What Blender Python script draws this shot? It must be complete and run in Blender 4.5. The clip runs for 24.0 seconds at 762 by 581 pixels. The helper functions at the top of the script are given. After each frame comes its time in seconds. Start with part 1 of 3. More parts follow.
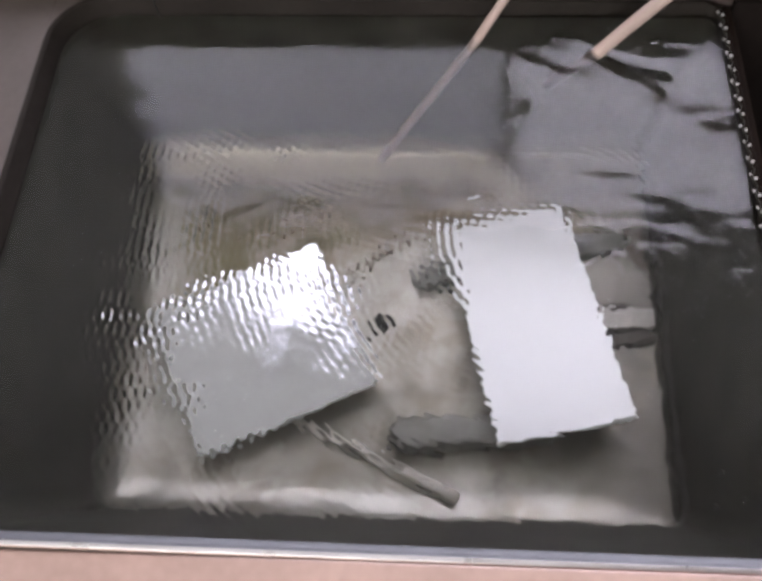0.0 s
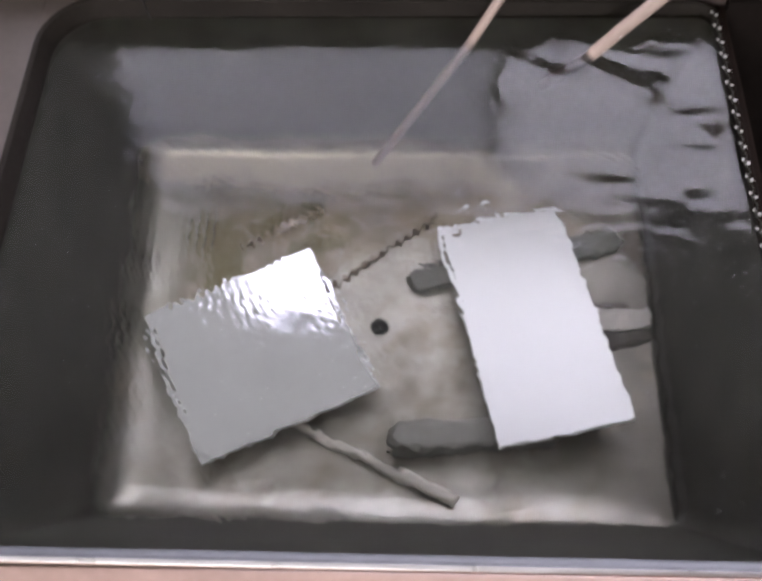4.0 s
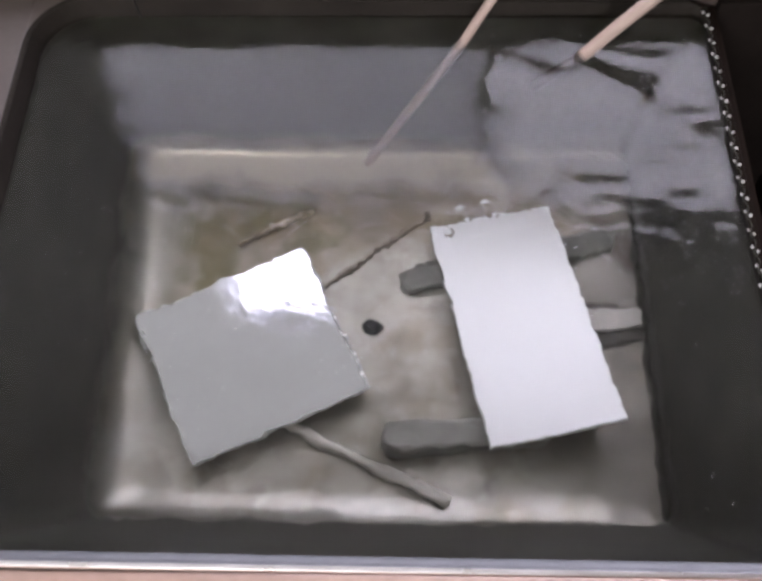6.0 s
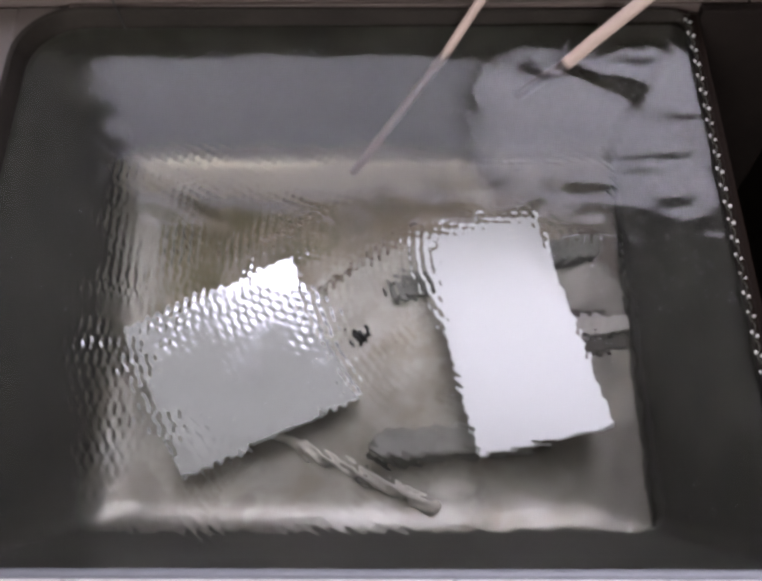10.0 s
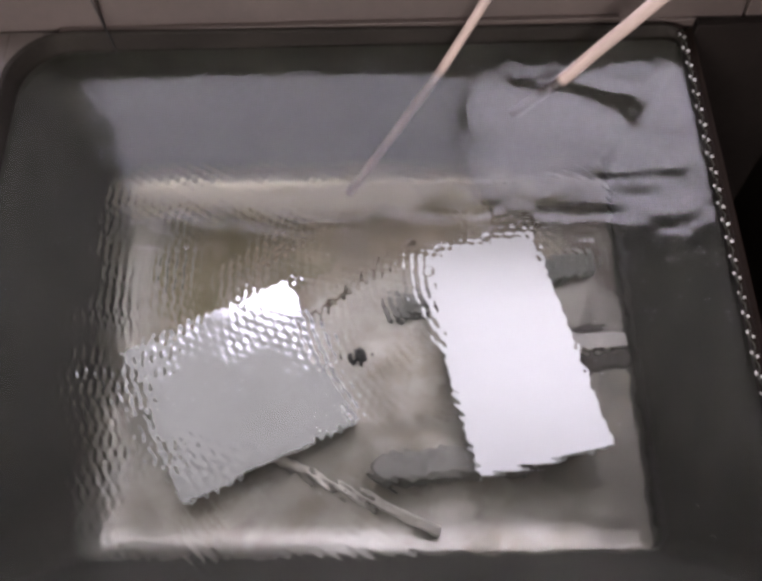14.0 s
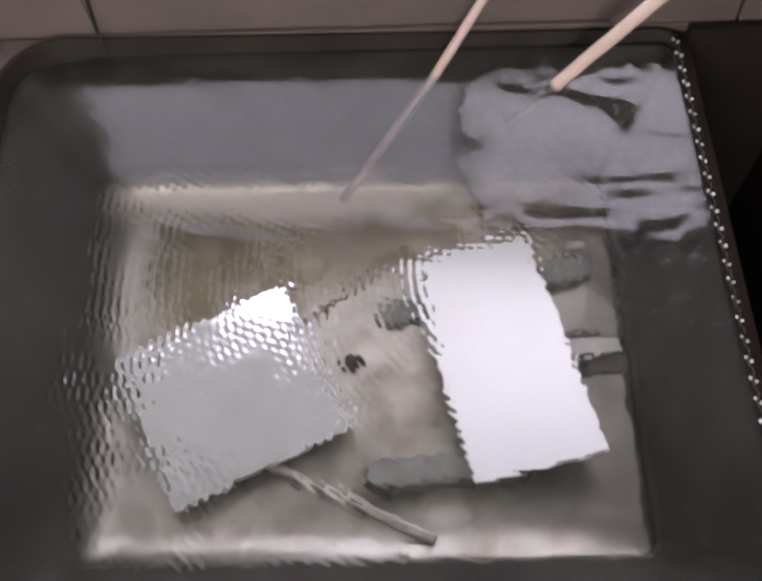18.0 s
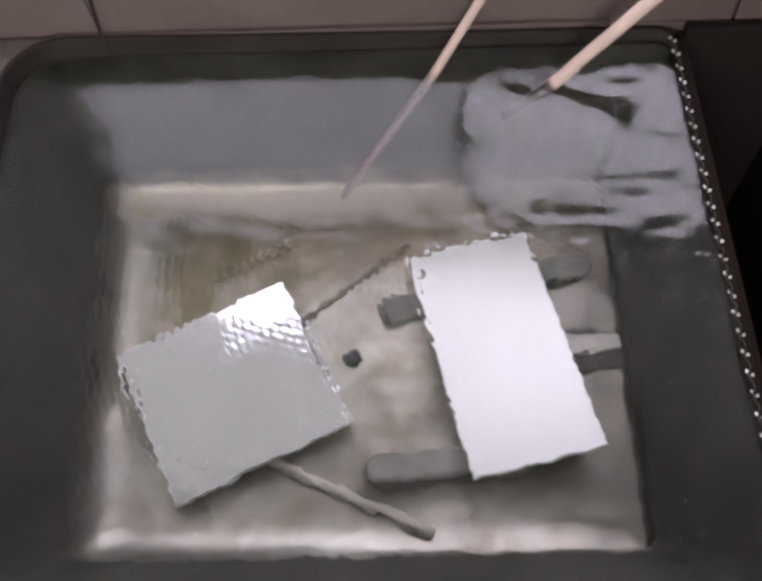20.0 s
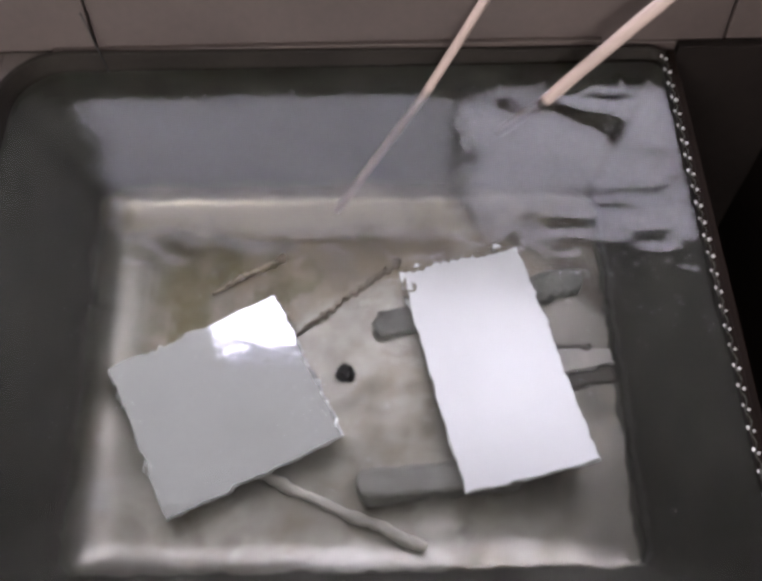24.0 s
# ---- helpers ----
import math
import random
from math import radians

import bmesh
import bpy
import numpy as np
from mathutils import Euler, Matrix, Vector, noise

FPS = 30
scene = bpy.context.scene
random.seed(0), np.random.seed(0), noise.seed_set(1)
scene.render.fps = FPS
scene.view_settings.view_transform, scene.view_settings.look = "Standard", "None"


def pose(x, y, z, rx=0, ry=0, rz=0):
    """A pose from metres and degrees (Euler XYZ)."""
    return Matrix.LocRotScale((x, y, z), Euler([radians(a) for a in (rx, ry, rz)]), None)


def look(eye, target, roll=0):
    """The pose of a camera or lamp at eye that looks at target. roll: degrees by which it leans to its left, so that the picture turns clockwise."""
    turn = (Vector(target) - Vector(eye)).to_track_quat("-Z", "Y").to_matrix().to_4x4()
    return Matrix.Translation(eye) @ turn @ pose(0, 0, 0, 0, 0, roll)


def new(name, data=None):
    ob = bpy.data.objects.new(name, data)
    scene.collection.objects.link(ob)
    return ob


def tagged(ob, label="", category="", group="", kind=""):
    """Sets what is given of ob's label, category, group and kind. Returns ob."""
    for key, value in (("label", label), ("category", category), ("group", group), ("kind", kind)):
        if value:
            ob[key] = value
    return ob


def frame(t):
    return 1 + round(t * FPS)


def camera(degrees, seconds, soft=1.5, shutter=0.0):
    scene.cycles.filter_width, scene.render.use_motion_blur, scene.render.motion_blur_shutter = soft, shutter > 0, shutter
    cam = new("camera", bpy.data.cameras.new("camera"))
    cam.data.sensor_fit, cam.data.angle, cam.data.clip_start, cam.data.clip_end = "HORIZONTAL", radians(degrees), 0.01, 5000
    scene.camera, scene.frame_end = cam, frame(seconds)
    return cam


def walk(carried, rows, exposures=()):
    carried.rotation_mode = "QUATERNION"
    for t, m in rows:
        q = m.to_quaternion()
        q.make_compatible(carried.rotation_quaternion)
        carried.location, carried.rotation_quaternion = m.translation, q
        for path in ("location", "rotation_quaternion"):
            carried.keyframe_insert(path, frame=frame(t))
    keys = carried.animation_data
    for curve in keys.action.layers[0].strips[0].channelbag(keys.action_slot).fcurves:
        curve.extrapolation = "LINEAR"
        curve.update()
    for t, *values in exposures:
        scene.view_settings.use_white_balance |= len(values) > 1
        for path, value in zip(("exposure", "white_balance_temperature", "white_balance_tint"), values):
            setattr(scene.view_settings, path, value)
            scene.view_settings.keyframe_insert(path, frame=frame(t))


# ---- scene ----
import functools

# Steel sink, rim at z = 0, floor of the room at z = -0.86. Sink opening 0.46 x 0.38 m.
cam = camera(46.7, 24.0, soft=3.6)
PATH = [
    (0.0, pose(0.0370, -0.1002, 0.4392, 29.39, 2.23, 2.51)),
    (1.0, pose(0.0351, -0.0998, 0.4433, 28.93, 2.28, 2.12)),
    (2.0, pose(0.0326, -0.0952, 0.4431, 28.66, 2.14, 1.76)),
    (4.5, pose(0.0259, -0.0886, 0.4457, 28.29, 1.34, 1.30)),
    (5.0, pose(0.0261, -0.0876, 0.4464, 28.12, 1.12, 1.32)),
    (5.5, pose(0.0251, -0.0860, 0.4465, 28.02, 1.07, 1.11)),
    (6.0, pose(0.0249, -0.0845, 0.4473, 27.92, 1.00, 1.02)),
    (6.5, pose(0.0239, -0.0837, 0.4491, 27.88, 0.96, 0.94)),
    (7.0, pose(0.0245, -0.0824, 0.4500, 27.74, 0.88, 0.84)),
    (7.5, pose(0.0258, -0.0799, 0.4494, 27.66, 0.85, 0.85)),
    (8.0, pose(0.0264, -0.0790, 0.4498, 27.58, 0.81, 0.75)),
    (8.5, pose(0.0266, -0.0798, 0.4514, 27.49, 0.75, 0.52)),
    (9.0, pose(0.0264, -0.0807, 0.4532, 27.46, 0.73, 0.32)),
    (9.5, pose(0.0270, -0.0782, 0.4527, 27.54, 0.76, 0.25)),
    (10.0, pose(0.0273, -0.0773, 0.4541, 27.60, 0.80, 0.13)),
    (10.5, pose(0.0277, -0.0735, 0.4529, 27.57, 0.87, 0.03)),
    (12.5, pose(0.0270, -0.0661, 0.4551, 27.58, 1.09, -0.75)),
    (13.0, pose(0.0262, -0.0642, 0.4561, 27.61, 1.19, -0.90)),
    (13.5, pose(0.0273, -0.0619, 0.4573, 27.54, 1.12, -0.74)),
    (14.0, pose(0.0278, -0.0612, 0.4593, 27.39, 1.11, -0.76)),
    (14.5, pose(0.0301, -0.0599, 0.4577, 27.33, 0.98, -0.54)),
    (15.0, pose(0.0305, -0.0600, 0.4576, 27.36, 1.01, -0.63)),
    (15.5, pose(0.0314, -0.0602, 0.4575, 27.37, 1.00, -0.71)),
    (16.0, pose(0.0316, -0.0606, 0.4579, 27.41, 1.03, -0.84)),
    (16.5, pose(0.0317, -0.0605, 0.4581, 27.48, 1.09, -0.97)),
    (17.0, pose(0.0310, -0.0612, 0.4590, 27.55, 1.17, -1.14)),
    (17.5, pose(0.0318, -0.0607, 0.4580, 27.72, 1.24, -0.98)),
    (18.0, pose(0.0326, -0.0614, 0.4575, 27.86, 1.26, -0.89)),
    (18.5, pose(0.0327, -0.0628, 0.4575, 27.99, 1.30, -0.82)),
    (20.5, pose(0.0340, -0.0708, 0.4585, 28.42, 1.33, -0.89)),
    (21.0, pose(0.0345, -0.0710, 0.4580, 28.63, 1.37, -0.93)),
    (21.5, pose(0.0350, -0.0721, 0.4571, 28.79, 1.29, -0.97)),
    (22.0, pose(0.0352, -0.0725, 0.4563, 28.99, 1.28, -1.09)),
    (22.5, pose(0.0343, -0.0735, 0.4565, 29.27, 1.29, -1.20)),
    (23.0, pose(0.0336, -0.0746, 0.4572, 29.46, 1.21, -0.98)),
    (23.5, pose(0.0339, -0.0750, 0.4567, 29.67, 1.10, -0.86)),
    (24.0, pose(0.0353, -0.0757, 0.4562, 29.77, 0.92, -0.71)),
]
walk(cam, PATH, exposures=[(0.0, 0.29, 6450, 13), (4.5, 0.32, 6400, 14), (12.8, 0.35, 6400, 14), (14.0, 0.48, 6550, 17), (18.5, 0.49, 6550, 17), (24.0, 0.43, 6430, 14)])

# ---- world and lights ----
world = bpy.data.worlds.new("sky")
scene.world = world
world.use_nodes = True
sky = world.node_tree.nodes.new("ShaderNodeTexSky")
sky.sky_type, sky.sun_disc = "NISHITA", False
sky.sun_elevation, sky.sun_rotation = radians(35), radians(20)
world.node_tree.links.new(sky.outputs[0], world.node_tree.nodes["Background"].inputs[0])
world.node_tree.nodes["Background"].inputs[1].default_value = 0.10

# unseen fill lamp added high behind the camera to brighten the room
fill_light = bpy.data.lights.new("fill_lamp", "AREA")
fill_light.shape, fill_light.size, fill_light.size_y = "RECTANGLE", 1.3, 0.6
fill_light.energy, fill_light.color = 54.0, (1.0, 0.975, 0.96)
new("fill_lamp", fill_light).matrix_world = look((-0.42, -2.28, 1.18), (-0.42, 0.6, 0.75))

# ---- materials ----
def nodes_of(m):
    m.use_nodes = True
    return m.node_tree.nodes, m.node_tree.links, m.node_tree.nodes["Principled BSDF"]


def surface(name, color, rough=0.5, metal=0.0, spread=0.25, scale=30.0, bump=0.15, bump_scale=200.0, dark=None, stretch=(1, 1, 1), rough_spread=0.12, dents=0.0):
    """A material with two scales of variation in colour, gloss and relief."""
    m = bpy.data.materials.new(name)
    n, l, b = nodes_of(m)
    tc = n.new("ShaderNodeTexCoord")
    mp = n.new("ShaderNodeMapping")
    mp.inputs["Scale"].default_value = stretch
    l.new(tc.outputs["Object"], mp.inputs[0])
    big, fine = n.new("ShaderNodeTexNoise"), n.new("ShaderNodeTexNoise")
    big.inputs["Scale"].default_value, big.inputs["Detail"].default_value = scale, 5
    fine.inputs["Scale"].default_value, fine.inputs["Detail"].default_value = bump_scale, 4
    l.new(mp.outputs[0], big.inputs["Vector"])
    l.new(mp.outputs[0], fine.inputs["Vector"])
    ramp = n.new("ShaderNodeValToRGB")
    lo = dark or tuple(c * (1 - spread) for c in color)
    hi = tuple(min(1, c * (1 + spread * 0.6)) for c in color)
    ramp.color_ramp.elements[0].position, ramp.color_ramp.elements[0].color = 0.3, (*lo, 1)
    ramp.color_ramp.elements[1].position, ramp.color_ramp.elements[1].color = 0.7, (*hi, 1)
    mix = n.new("ShaderNodeMix")
    mix.inputs["Factor"].default_value = 0.3
    l.new(big.outputs[0], mix.inputs["A"])
    l.new(fine.outputs[0], mix.inputs["B"])
    l.new(mix.outputs["Result"], ramp.inputs[0])
    l.new(ramp.outputs[0], b.inputs["Base Color"])
    mr = n.new("ShaderNodeMapRange")
    mr.inputs["To Min"].default_value, mr.inputs["To Max"].default_value = max(0, rough - rough_spread), min(1, rough + rough_spread)
    l.new(big.outputs[0], mr.inputs["Value"])
    l.new(mr.outputs["Result"], b.inputs["Roughness"])
    b.inputs["Metallic"].default_value = metal
    if bump:
        bp = n.new("ShaderNodeBump")
        bp.inputs["Strength"].default_value, bp.inputs["Distance"].default_value = bump, 0.001
        l.new(fine.outputs[0], bp.inputs["Height"])
        if dents:
            soft, wide = n.new("ShaderNodeTexNoise"), n.new("ShaderNodeBump")
            soft.inputs["Scale"].default_value, soft.inputs["Detail"].default_value = 22, 2
            l.new(tc.outputs["Object"], soft.inputs["Vector"])
            l.new(soft.outputs[0], wide.inputs["Height"])
            wide.inputs["Strength"].default_value, wide.inputs["Distance"].default_value = dents, 0.006
            l.new(wide.outputs[0], bp.inputs["Normal"])
        l.new(bp.outputs[0], b.inputs["Normal"])
    return m


def glow(name, color, strength):
    m = bpy.data.materials.new(name)
    m.use_nodes = True
    n, l = m.node_tree.nodes, m.node_tree.links
    n.clear()
    e, o = n.new("ShaderNodeEmission"), n.new("ShaderNodeOutputMaterial")
    tc, no, rp = n.new("ShaderNodeTexCoord"), n.new("ShaderNodeTexNoise"), n.new("ShaderNodeValToRGB")
    no.inputs["Scale"].default_value, no.inputs["Detail"].default_value = 0.5, 4
    rp.color_ramp.elements[0].color = (*(c * 0.85 for c in color), 1)
    rp.color_ramp.elements[1].color = (*color, 1)
    rp.color_ramp.elements[0].position, rp.color_ramp.elements[1].position = 0.35, 0.65
    l.new(tc.outputs["Object"], no.inputs["Vector"])
    l.new(no.outputs[0], rp.inputs[0])
    l.new(rp.outputs[0], e.inputs[0])
    e.inputs[1].default_value = strength
    l.new(e.outputs[0], o.inputs[0])
    return m


STEEL = surface("brushed_steel", (0.485, 0.478, 0.442), 0.40, 0.62, 0.2, 8.5, 0.05, 90, dark=(0.285, 0.265, 0.222), stretch=(1, 1.5, 1), dents=0.5)


def silt_and_shade(m):
    """Patches of brown and green silt that have settled on the far corner of the basin floor, up to the dark line.
    Painted in too: shade along the gap side, light along the back cove, a darker corner by the gap and a duller
    opposite edge.
    """
    n, l, b = nodes_of(m)
    clean = b.inputs["Base Color"].links[0].from_socket
    tc, sep = n.new("ShaderNodeTexCoord"), n.new("ShaderNodeSeparateXYZ")
    l.new(tc.outputs["Object"], sep.inputs[0])
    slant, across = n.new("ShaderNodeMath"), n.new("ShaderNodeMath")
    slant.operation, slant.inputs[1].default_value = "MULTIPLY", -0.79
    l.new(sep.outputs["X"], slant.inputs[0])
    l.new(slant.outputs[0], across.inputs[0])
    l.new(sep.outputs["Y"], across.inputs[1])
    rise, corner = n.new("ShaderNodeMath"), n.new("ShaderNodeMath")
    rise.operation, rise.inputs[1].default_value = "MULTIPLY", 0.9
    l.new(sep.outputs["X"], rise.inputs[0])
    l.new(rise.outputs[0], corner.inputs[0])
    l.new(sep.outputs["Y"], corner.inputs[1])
    # X layer paints shade beside the gap, Y 0.300 the bright back cove
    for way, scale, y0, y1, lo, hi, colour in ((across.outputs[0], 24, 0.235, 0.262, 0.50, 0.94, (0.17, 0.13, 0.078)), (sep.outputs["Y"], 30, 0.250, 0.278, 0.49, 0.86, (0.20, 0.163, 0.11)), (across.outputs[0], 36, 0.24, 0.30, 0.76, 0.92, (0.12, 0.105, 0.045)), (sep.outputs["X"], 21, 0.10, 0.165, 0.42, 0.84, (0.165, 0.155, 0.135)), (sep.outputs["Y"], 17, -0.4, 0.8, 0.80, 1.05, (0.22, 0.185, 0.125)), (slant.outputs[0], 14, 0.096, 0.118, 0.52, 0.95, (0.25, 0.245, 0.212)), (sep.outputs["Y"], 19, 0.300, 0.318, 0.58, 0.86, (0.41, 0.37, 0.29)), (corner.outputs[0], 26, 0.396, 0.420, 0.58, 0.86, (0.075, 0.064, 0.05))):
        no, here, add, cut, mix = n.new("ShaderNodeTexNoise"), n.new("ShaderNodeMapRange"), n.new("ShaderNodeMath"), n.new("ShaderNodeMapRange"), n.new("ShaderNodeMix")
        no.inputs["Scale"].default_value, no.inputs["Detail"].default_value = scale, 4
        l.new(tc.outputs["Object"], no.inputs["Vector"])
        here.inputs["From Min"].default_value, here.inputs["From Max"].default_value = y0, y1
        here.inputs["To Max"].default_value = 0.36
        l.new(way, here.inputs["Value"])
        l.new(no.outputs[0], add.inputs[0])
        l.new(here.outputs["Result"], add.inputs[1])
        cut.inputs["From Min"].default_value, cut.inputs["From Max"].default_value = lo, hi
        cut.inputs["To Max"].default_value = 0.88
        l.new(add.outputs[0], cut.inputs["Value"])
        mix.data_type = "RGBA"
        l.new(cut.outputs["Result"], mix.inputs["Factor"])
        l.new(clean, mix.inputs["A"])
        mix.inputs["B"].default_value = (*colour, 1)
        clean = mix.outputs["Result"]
    l.new(clean, b.inputs["Base Color"])


silt_and_shade(STEEL)


def shaded_walls(m):
    """The pale floor fades up the cove, unevenly, into walls whose shade is painted dark grey; beside the gap it ends
    at the floor.
    """
    n, l, b = nodes_of(m)
    out = n["Material Output"]
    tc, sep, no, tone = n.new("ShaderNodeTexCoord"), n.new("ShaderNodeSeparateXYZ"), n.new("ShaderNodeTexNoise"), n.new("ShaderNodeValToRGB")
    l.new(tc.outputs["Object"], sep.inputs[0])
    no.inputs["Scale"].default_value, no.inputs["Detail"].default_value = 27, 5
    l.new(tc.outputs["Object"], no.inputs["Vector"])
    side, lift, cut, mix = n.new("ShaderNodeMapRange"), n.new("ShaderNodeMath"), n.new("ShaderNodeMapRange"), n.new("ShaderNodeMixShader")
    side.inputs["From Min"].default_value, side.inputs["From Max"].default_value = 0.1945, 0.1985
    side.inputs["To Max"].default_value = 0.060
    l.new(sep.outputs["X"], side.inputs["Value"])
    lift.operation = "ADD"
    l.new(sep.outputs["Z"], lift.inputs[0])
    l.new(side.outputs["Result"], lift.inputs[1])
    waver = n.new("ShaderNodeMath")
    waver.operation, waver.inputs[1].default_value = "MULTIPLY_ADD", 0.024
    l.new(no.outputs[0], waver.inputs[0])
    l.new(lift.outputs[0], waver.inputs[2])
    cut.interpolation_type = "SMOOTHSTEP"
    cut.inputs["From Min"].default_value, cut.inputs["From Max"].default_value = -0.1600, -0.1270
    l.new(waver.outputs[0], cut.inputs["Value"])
    # same steel as the floor, with the wall's shade put into its colour
    dark_wall = n.new("ShaderNodeBsdfPrincipled")
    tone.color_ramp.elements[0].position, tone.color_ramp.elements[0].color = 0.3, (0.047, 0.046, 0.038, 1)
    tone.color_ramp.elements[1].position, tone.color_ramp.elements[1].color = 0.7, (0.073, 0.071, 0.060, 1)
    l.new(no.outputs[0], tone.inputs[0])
    l.new(tone.outputs[0], dark_wall.inputs["Base Color"])
    dark_wall.inputs["Roughness"].default_value, dark_wall.inputs["Specular IOR Level"].default_value = 0.5, 0.05
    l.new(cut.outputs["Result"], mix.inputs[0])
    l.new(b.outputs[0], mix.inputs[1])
    l.new(dark_wall.outputs[0], mix.inputs[2])
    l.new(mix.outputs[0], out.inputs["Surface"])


shaded_walls(STEEL)
STEEL_DULL = surface("dark_enamel", (0.050, 0.050, 0.042), 0.5, 0.0, 0.3, 16, 0.08, 300)
STEEL_DULL.node_tree.nodes["Principled BSDF"].inputs["Specular IOR Level"].default_value = 0.05
# darker copy of the wall colour, with shade put into it
RIM_SHADE = surface("brown_black_shade", (0.021, 0.0178, 0.015), 0.6, 0.0, 0.3, 22, 0.08, 300)
RIM_SHADE.node_tree.nodes["Principled BSDF"].inputs["Specular IOR Level"].default_value = 0.05
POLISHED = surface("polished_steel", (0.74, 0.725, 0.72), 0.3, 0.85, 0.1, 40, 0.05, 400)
# grey of the rim's inner roll, its dim reflection painted in
ROLL = surface("roll_reflection_grey", (0.13, 0.135, 0.145), 0.5, 0.3, 0.2, 40, 0.05, 300)
BEAD = surface("dull_bead_metal", (0.60, 0.59, 0.57), 0.45, 0.7, 0.2, 400, 0.1, 900)
MIRROR = surface("mirror_plate", (0.44, 0.452, 0.478), 0.07, 1.0, 0.03, 20, 0.0, 300, rough_spread=0.015)
WHITE = surface("white_enamel", (0.85, 0.863, 0.885), 0.28, 0.0, 0.0, 9, 0.0, 240, rough_spread=0.0)
WHITE.node_tree.nodes["Principled BSDF"].inputs["Specular IOR Level"].default_value = 0.9
EDGE_GLASS = surface("ground_glass_edge", (0.88, 0.91, 0.90), 0.2, 0.0, 0.15, 80, 0.2, 500)
TILE = surface("brown_tile", (0.071, 0.0535, 0.0465), 0.5, 0.0, 0.25, 9, 0.12, 160)
TILE_GREY = surface("grey_brown_tile", (0.078, 0.063, 0.056), 0.4, 0.0, 0.25, 9, 0.12, 160)
TILE_PINK = surface("pinkish_tile", (0.42, 0.29, 0.245), 0.38, 0.0, 0.22, 11, 0.12, 160)
GROUT = surface("grey_grout", (0.10, 0.085, 0.08), 0.9, 0.0, 0.3, 60, 0.4, 400)
WOOD = surface("pale_bamboo", (0.41, 0.312, 0.268), 0.6, 0.0, 0.28, 25, 0.3, 120, stretch=(6, 6, 0.6))
WOOD_OLD = surface("soaked_wood", (0.66, 0.63, 0.565), 0.6, 0.0, 0.3, 30, 0.4, 140, stretch=(6, 6, 0.6))
BAR = surface("dark_green_rubber", (0.20, 0.20, 0.183), 0.55, 0.0, 0.35, 60, 0.3, 300)
SPLINTER = surface("mottled_wood", (0.52, 0.44, 0.33), 0.7, 0.0, 0.3, 90, 0.4, 300, dark=(0.10, 0.075, 0.05))
FLOOR_LINE = surface("floor_line_brown", (0.24, 0.20, 0.16), 0.7, 0.0, 0.3, 60, 0.3, 300)
PALE = surface("pale_metal_strip", (0.42, 0.40, 0.37), 0.45, 0.3, 0.2, 60, 0.2, 300)
BAR_PALE = surface("grey_green_rubber", (0.285, 0.28, 0.255), 0.55, 0.0, 0.3, 60, 0.3, 300)
BLACKISH = surface("blackish_brown", (0.09, 0.08, 0.068), 0.6, 0.0, 0.3, 60, 0.3, 300)
GLINT = surface("bright_edge_glint", (0.95, 0.96, 0.97), 0.25, 0.6, 0.05, 200, 0.2, 700)
BLACK = surface("black_rubber", (0.012, 0.012, 0.011), 0.6, 0.0, 0.3, 60, 0.3, 300)
PAINT = surface("white_paint", (0.74, 0.73, 0.71), 0.6, 0.0, 0.06, 4, 0.1, 90)
WALL = surface("wall_plaster", (0.66, 0.655, 0.65), 0.85, 0.0, 0.08, 3, 0.3, 120)
BOUNCE_CUT = surface("bounce_cut_brown", (0.06, 0.047, 0.041), 0.8, 0.0, 0.15, 3, 0.3, 120)
CEIL = surface("ceiling_plaster", (0.86, 0.86, 0.85), 0.9, 0.0, 0.06, 3, 0.2, 120)
# near-black brown; the darkness of the gap is put into this colour
SHADE_BROWN = surface("shade_brown", (0.0095, 0.0062, 0.0047), 0.95, 0.0, 0.35, 12, 0.3, 120)
SHADE_BROWN.node_tree.nodes["Principled BSDF"].inputs["Specular IOR Level"].default_value = 0.05
# near-black brown that puts the gap's shade over the tiles
GAP_SHADE = surface("gap_shade_brown", (0.0115, 0.0088, 0.0076), 0.9, 0.0, 0.3, 14, 0.3, 120)
GAP_SHADE.node_tree.nodes["Principled BSDF"].inputs["Specular IOR Level"].default_value = 0.05
FLOORING = surface("floor_screed", (0.24, 0.21, 0.19), 0.7, 0.0, 0.25, 3, 0.3, 60)
SKYGLOW = glow("overcast_sky", (0.95, 0.91, 1.05), 7.2)


def water_material(name="clear_water", ior=1.333):
    m = bpy.data.materials.new(name)
    n, l, b = nodes_of(m)
    b.inputs["Base Color"].default_value = (0.97, 0.985, 0.97, 1) if ior > 1.3 else (1, 1, 1, 1)
    b.inputs["Roughness"].default_value = 0.0
    b.inputs["IOR"].default_value = ior
    b.inputs["Transmission Weight"].default_value = 1.0
    return m


